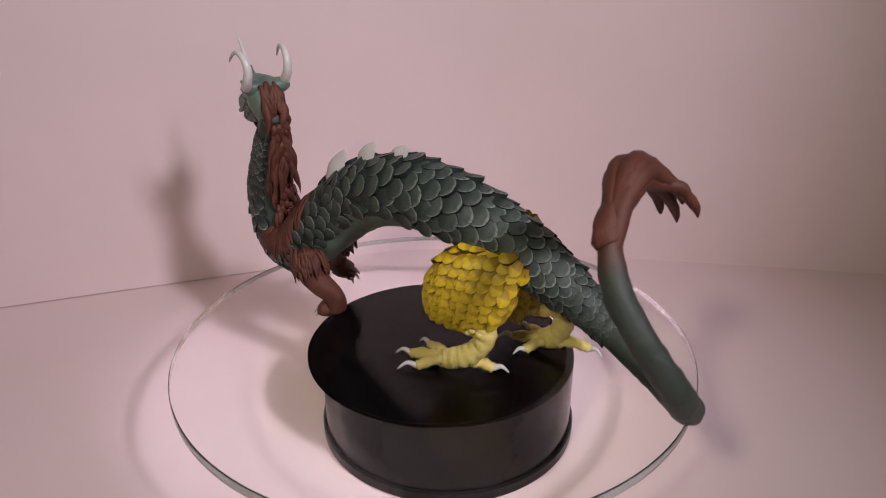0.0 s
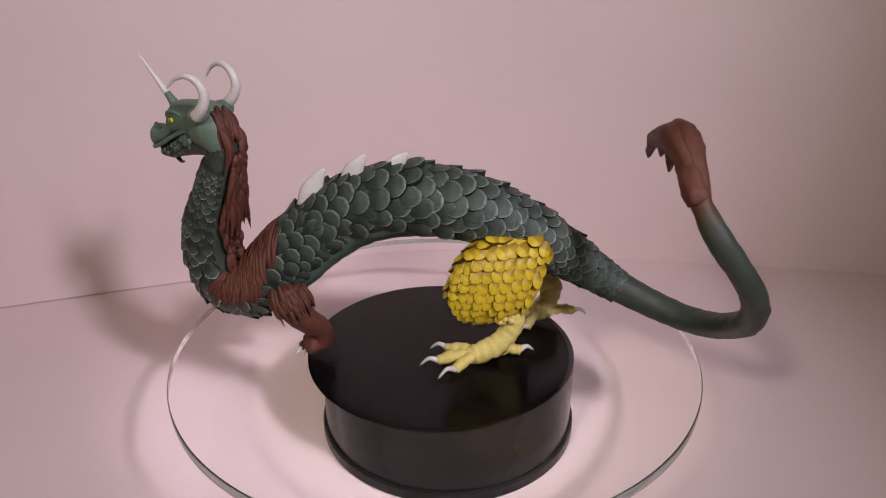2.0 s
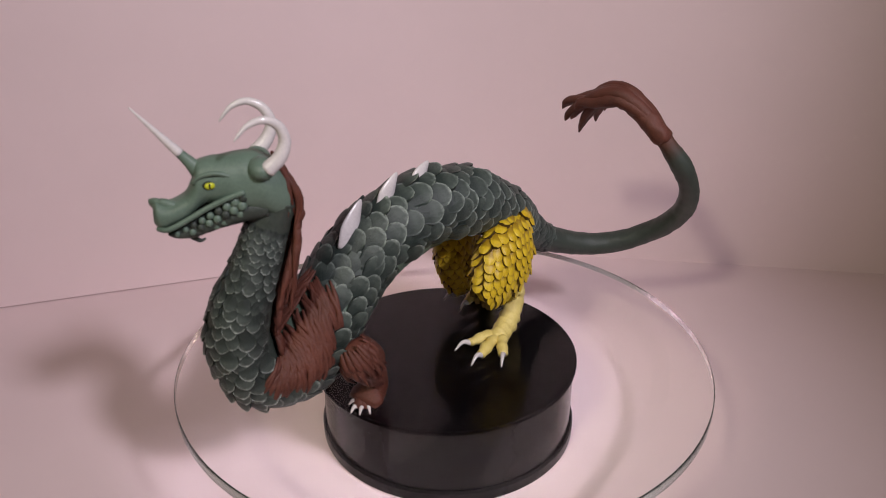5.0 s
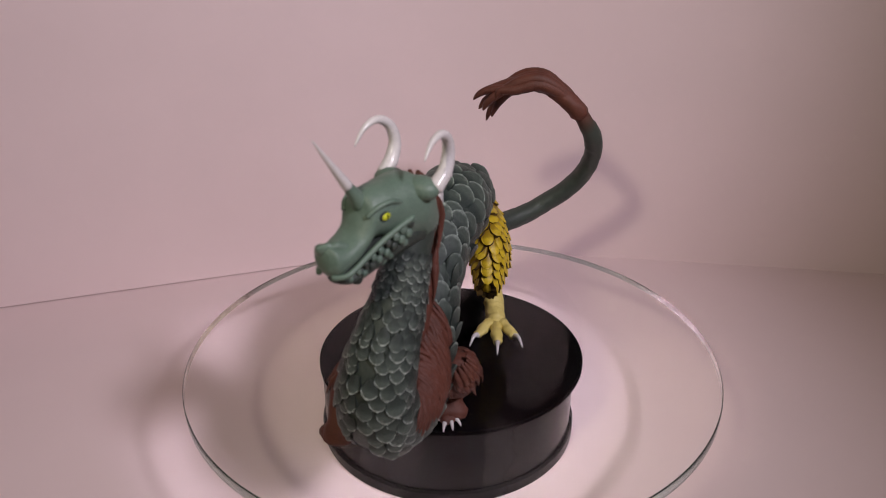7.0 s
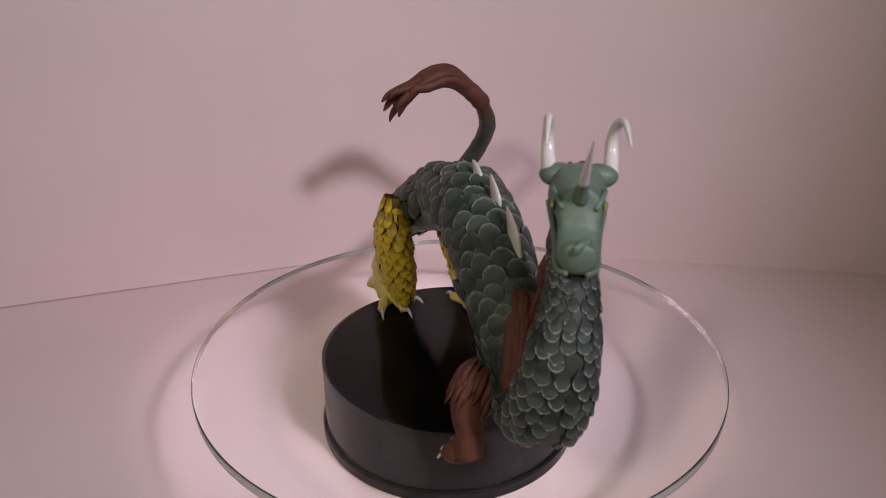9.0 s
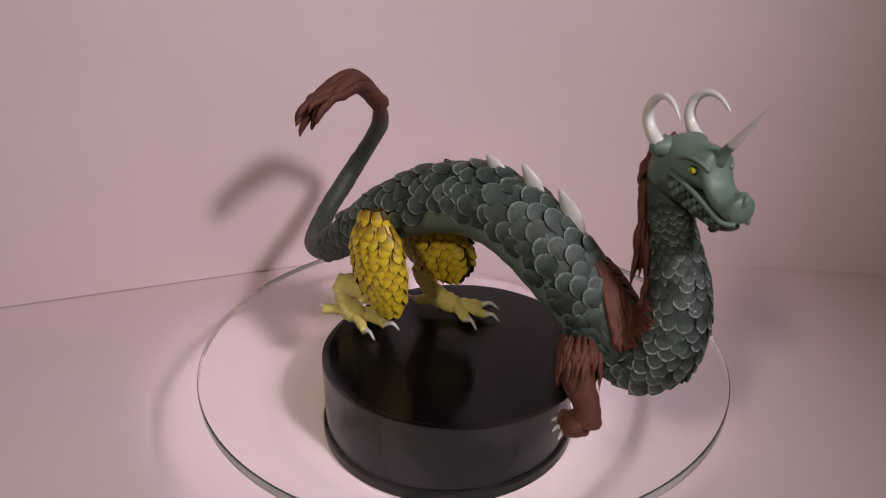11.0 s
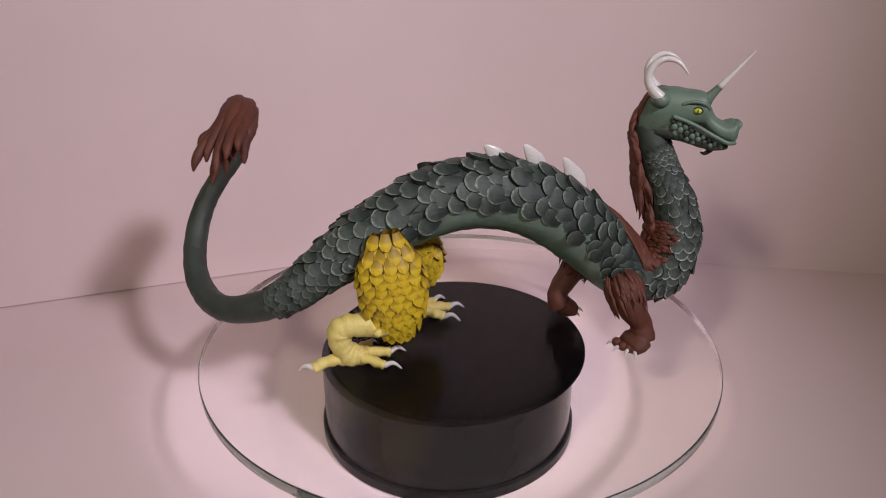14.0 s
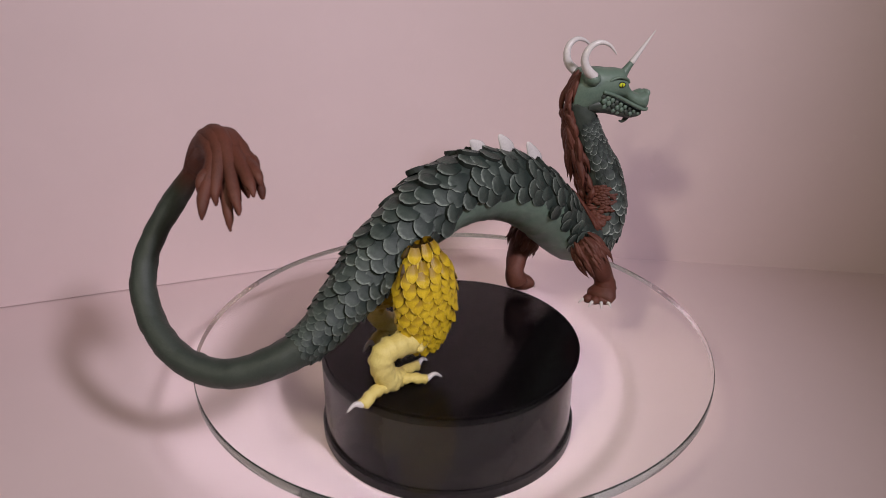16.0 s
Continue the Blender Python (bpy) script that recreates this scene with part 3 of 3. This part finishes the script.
def thigh(piece, top, low, widths, thick, shift, size):
    """A scaled, flattened egg from hip to knee."""
    top, low = np.array(top, float), np.array(low, float)
    u = np.linspace(0, 1, 17)
    path = top + (low - top) * u[:, None] + np.array([0, shift, 0]) * np.sin(np.pi * u)[:, None]
    flat = np.interp(u, np.linspace(0, 1, len(widths)), widths)
    round_ = np.interp(u, np.linspace(0, 1, len(thick)), thick)
    ref = np.array([0, 1.0, 0])
    t, up, side = frames(path, ref)
    piece.tube(path, flat, round_, ref, YELLOW, 28, wobble=0.3)
    total = np.linalg.norm(low - top)
    row, d = 0, -0.75 * size
    while d < total * 0.97:
        q = min(max(d / total, 0), 1) * 16
        i = min(int(q), 15)
        a, b = np.interp(q, range(17), flat), np.interp(q, range(17), round_)
        c = path[i] + (path[i + 1] - path[i]) * (q - i) + unit(low - top) * min(d, 0)
        a, b = (a * 0.72, b * 0.72) if d < -1 else (a, b)
        girth = math.pi * (3 * (a + b) - math.sqrt((3 * a + b) * (a + 3 * b)))
        w = size * float(np.interp(d / total, [0, 0.5, 1], [1.0, 1.0, 0.82]))
        n = max(6, round(girth / (w * 0.88)))
        # even spacing along the oval
        ring = np.linspace(0, 2 * np.pi, 241)
        arc = np.concatenate([[0], np.cumsum(np.hypot(np.diff(b * np.cos(ring)), np.diff(a * np.sin(ring))))])
        for k in range(n):
            g = np.interp(((k + 0.5 * (row % 2) + rng.normal(0, 0.05)) / n * arc[-1]) % arc[-1], arc, ring)
            out = unit(up[i] * math.cos(g) / b + side[i] * math.sin(g) / a)
            at = c + up[i] * b * math.cos(g) + side[i] * a * math.sin(g) - out * 0.2 + unit(low - top) * rng.normal(0, 0.25)
            nxt = min(q + 1.2, 16)
            j = min(int(nxt), 15)
            c2 = path[j] + (path[j + 1] - path[j]) * (nxt - j)
            a2, b2 = np.interp(nxt, range(17), flat), np.interp(nxt, range(17), round_)
            way = unit(c2 + up[j] * b2 * math.cos(g) + side[j] * a2 * math.sin(g) - at - out * 0.3 + 1e-6)
            down = np.array([0, 0, -1.0]) + out * out[2]
            way = unit(way + 0.7 * down)
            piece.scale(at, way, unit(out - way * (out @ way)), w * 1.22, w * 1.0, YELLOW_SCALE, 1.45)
        d += w * 0.57
        row += 1


def shank(piece, pts):
    r = spline(pts, 6)
    w = 1 + 0.065 * np.sin(np.arange(len(r)) * 2.1)
    piece.tube(r[:, :3], r[:, 3] * w, r[:, 3] * w * 0.95, (0, 1, 0), YELLOW_PALE, 16, wobble=1.1)


def hind_left(piece):
    thigh(piece, (-50, 15.2, 68), (-5, 23.2, 34.2), (8, 17.5, 23, 24, 21.5, 16.5, 8), (4.5, 8.4, 10, 10.6, 10, 8, 4.5), 2.0, 8.0)
    shank(piece, [(-22, 22, 33, 6), (-33, 21.5, 31, 6.6), (-38.5, 21.8, 25.5, 6.6), (-35, 23, 16, 6.2), (-27, 25.5, 8.5, 6.6), (-17, 27.5, 5, 6.2), (-11, 28.5, 4, 4.2)])
    for k in range(16):
        ball(piece, np.array((-35, 22, 29)) + np.clip(rng.normal(0, 1, 3), -1.3, 1.3) * (4, 4.4, 3.5), (2.6, 2.4, 2.2), YELLOW_PALE, None, 8, 6)
    for knuckle, tip in (((0.2, 19.1, 3.7), (10.8, 15.6, 1.0)), ((5.5, 31.9, 3.2), (16.3, 33.3, 0.8)), ((-4.1, 40.8, 3), (5.6, 47.2, 0.9))):
        toe(piece, (-18, 27.5, 5), knuckle, tip, 3.2)
    toe(piece, (-26, 25, 5), (-42.5, 20.2, 3), (-51.5, 17.5, 0.9), 3.5)


def hind_right(piece):
    thigh(piece, (-37.5, -22.5, 77), (-32, -18.5, 16.5), (10.5, 16.2, 18.2, 18.2, 16.8, 13.2, 7.4), (5, 8.6, 9.4, 9.4, 9.0, 7.6, 4.4), -2.5, 7.4)
    shank(piece, [(-34, -22, 25, 6.5), (-46, -22.8, 25.5, 7.0), (-60, -23.3, 26.6, 6.8), (-66.5, -23.6, 23.5, 6.9), (-65, -23.4, 13, 6.4), (-60, -22.5, 6.5, 7.0), (-51, -22, 4.5, 4.8)])
    for k in range(14):
        ball(piece, np.array((-46, -23, 27.5)) + np.clip(rng.normal(0, 1, 3), -1.3, 1.3) * (6, 4.6, 3.4), (2.6, 2.4, 2.2), YELLOW_PALE, None, 8, 6)
    for knuckle, tip in (((-42, -31, 3), (-31.7, -32.8, 0.8)), ((-37.7, -16.8, 3), (-27.5, -14.4, 0.8)), ((-50, -7.5, 3), (-44.5, -1.2, 0.8))):
        toe(piece, (-60, -22, 5), knuckle, tip, 3.1)
    toe(piece, (-64, -23, 5), (-82, -27.6, 3), (-91, -25.8, 0.9), 3.4)


def foreleg(piece, shoulder, elbow, wrist, paw, claws, reach):
    """A furred arm with a ragged cuff and a broad clawed paw."""
    arm = spline([(*shoulder, 10), (*elbow, 8.4), (*wrist, 6.6), (*paw, 8.0)], 6)
    piece.tube(arm[:, :3], arm[:, 3], arm[:, 3], (0, 1, 0), FUR_BROWN, 18, wobble=0.8)
    paw = np.array(paw, float)
    mid = np.mean(np.array(claws, float)[:, :2], axis=0)
    front = np.array([*((mid - paw[:2]) * reach + paw[:2]), 4.6])
    path = np.linspace(paw + (0, 0, 0.5), front, 7)
    w = np.linspace(0, 1, 7)
    piece.tube(path, np.interp(w, [0, 0.5, 1], [8.0, 10.2, 9.2]), np.interp(w, [0, 0.5, 1], [6.6, 6.2, 4.8]), (0, 0, 1), FUR_BROWN, 18, wobble=0.6)
    for c in claws:
        c = np.array(c, float)
        way = unit(np.array([*(c[:2] - front[:2] + (front[:2] - paw[:2]) * 0.3), 0.0]))
        root = c - way * 4.6 + (0, 0, 2.6)
        ball(piece, root - way * 1.8 + (0, 0, 0.6), (3.4, 3.4, 3.0), FUR_BROWN, None, 10, 8)
        claw(piece, root, c, 1.35)
    a, b = np.array(shoulder, float), np.array(elbow, float)
    t, u, s = frames(np.array([a, (a + b) / 2, b]), (0, 1, 0))
    cuff = Piece("fur_cuff")
    for k in range(60):
        g = rng.uniform(0, 2 * math.pi)
        start = a + (b - a) * rng.uniform(-0.2, 0.45)
        out = u[0] * math.cos(g) + s[0] * math.sin(g)
        pts = [start + out * 7.5 - t[0] * 3, start + out * 10.6 + t[0] * 4, start + out * 10.8 + t[0] * 9, start + out * rng.uniform(8.5, 12) + t[0] * rng.uniform(11, 15)]
        lock(cuff, pts, rng.uniform(1.3, 2.0), rng.uniform(0.9, 1.4), FUR_BROWN, out)
    piece.subs.append((cuff, "shaggy brown fur"))


def spikes(parent):
    for base, tip, long_, thick in (((77.5, 5.5, 90), (68.6, 4.8, 111.0), 5.0, 2.3), ((53, 6, 103), (45.0, 6.2, 119.6), 4.6, 2.1), ((29, 6.2, 109.5), (21.8, 6.1, 120.2), 4.4, 2.2)):
        base, tip, long_ = np.array(base) + (1.8, 0, -1.0), np.array(tip), long_ * 1.32
        path = spline([base, base * 0.62 + tip * 0.38 + (1.6, 0, 0.6), base * 0.25 + tip * 0.75 + (0.9, 0, 0.5), tip], 4)
        w = np.linspace(0, 1, len(path))
        body = np.interp(w, [0, 0.35, 0.65, 0.9, 1], [1.0, 0.95, 0.55, 0.24, 0.08])
        spike = Piece("back_spike")
        spike.tube(path, thick * body, long_ * body, (1, 0, 0.3), WHITE_HORN, 14, 1.7)
        spike.build(parent, "glossy white back spike")


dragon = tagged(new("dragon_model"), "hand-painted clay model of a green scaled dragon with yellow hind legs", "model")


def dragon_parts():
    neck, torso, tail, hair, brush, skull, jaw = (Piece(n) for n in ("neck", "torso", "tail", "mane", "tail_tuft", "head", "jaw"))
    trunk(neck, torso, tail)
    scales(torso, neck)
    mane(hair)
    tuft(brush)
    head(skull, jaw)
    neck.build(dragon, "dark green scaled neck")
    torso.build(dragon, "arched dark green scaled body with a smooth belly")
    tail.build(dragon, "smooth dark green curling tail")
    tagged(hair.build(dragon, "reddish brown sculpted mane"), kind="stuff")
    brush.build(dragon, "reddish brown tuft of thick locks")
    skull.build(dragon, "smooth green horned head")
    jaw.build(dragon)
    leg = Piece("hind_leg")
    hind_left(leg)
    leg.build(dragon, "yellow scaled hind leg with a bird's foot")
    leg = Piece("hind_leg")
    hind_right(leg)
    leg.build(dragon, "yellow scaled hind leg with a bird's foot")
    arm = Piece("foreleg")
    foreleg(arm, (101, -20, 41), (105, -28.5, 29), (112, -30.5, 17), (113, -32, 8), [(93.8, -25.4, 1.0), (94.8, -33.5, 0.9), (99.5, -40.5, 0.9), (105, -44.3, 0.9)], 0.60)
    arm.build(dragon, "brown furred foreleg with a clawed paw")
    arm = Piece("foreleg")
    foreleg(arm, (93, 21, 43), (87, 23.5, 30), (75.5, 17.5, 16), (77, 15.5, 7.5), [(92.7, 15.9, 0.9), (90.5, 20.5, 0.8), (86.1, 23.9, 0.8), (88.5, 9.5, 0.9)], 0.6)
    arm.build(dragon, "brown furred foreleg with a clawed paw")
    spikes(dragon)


dragon_parts()


# ---- movement: plate, disc and figurine turn together, steadily ----
def motions():
    rows = [(0.5 * k, 15.698 * 0.5 * k) for k in range(33)]
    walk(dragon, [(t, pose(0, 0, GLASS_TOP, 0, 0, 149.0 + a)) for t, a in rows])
    walk(plate, [(t, pose(0, 0, 0, 0, 0, a)) for t, a in rows])
    walk(platter, [(t, pose(0, 0, 0, 0, 0, a)) for t, a in rows])


motions()
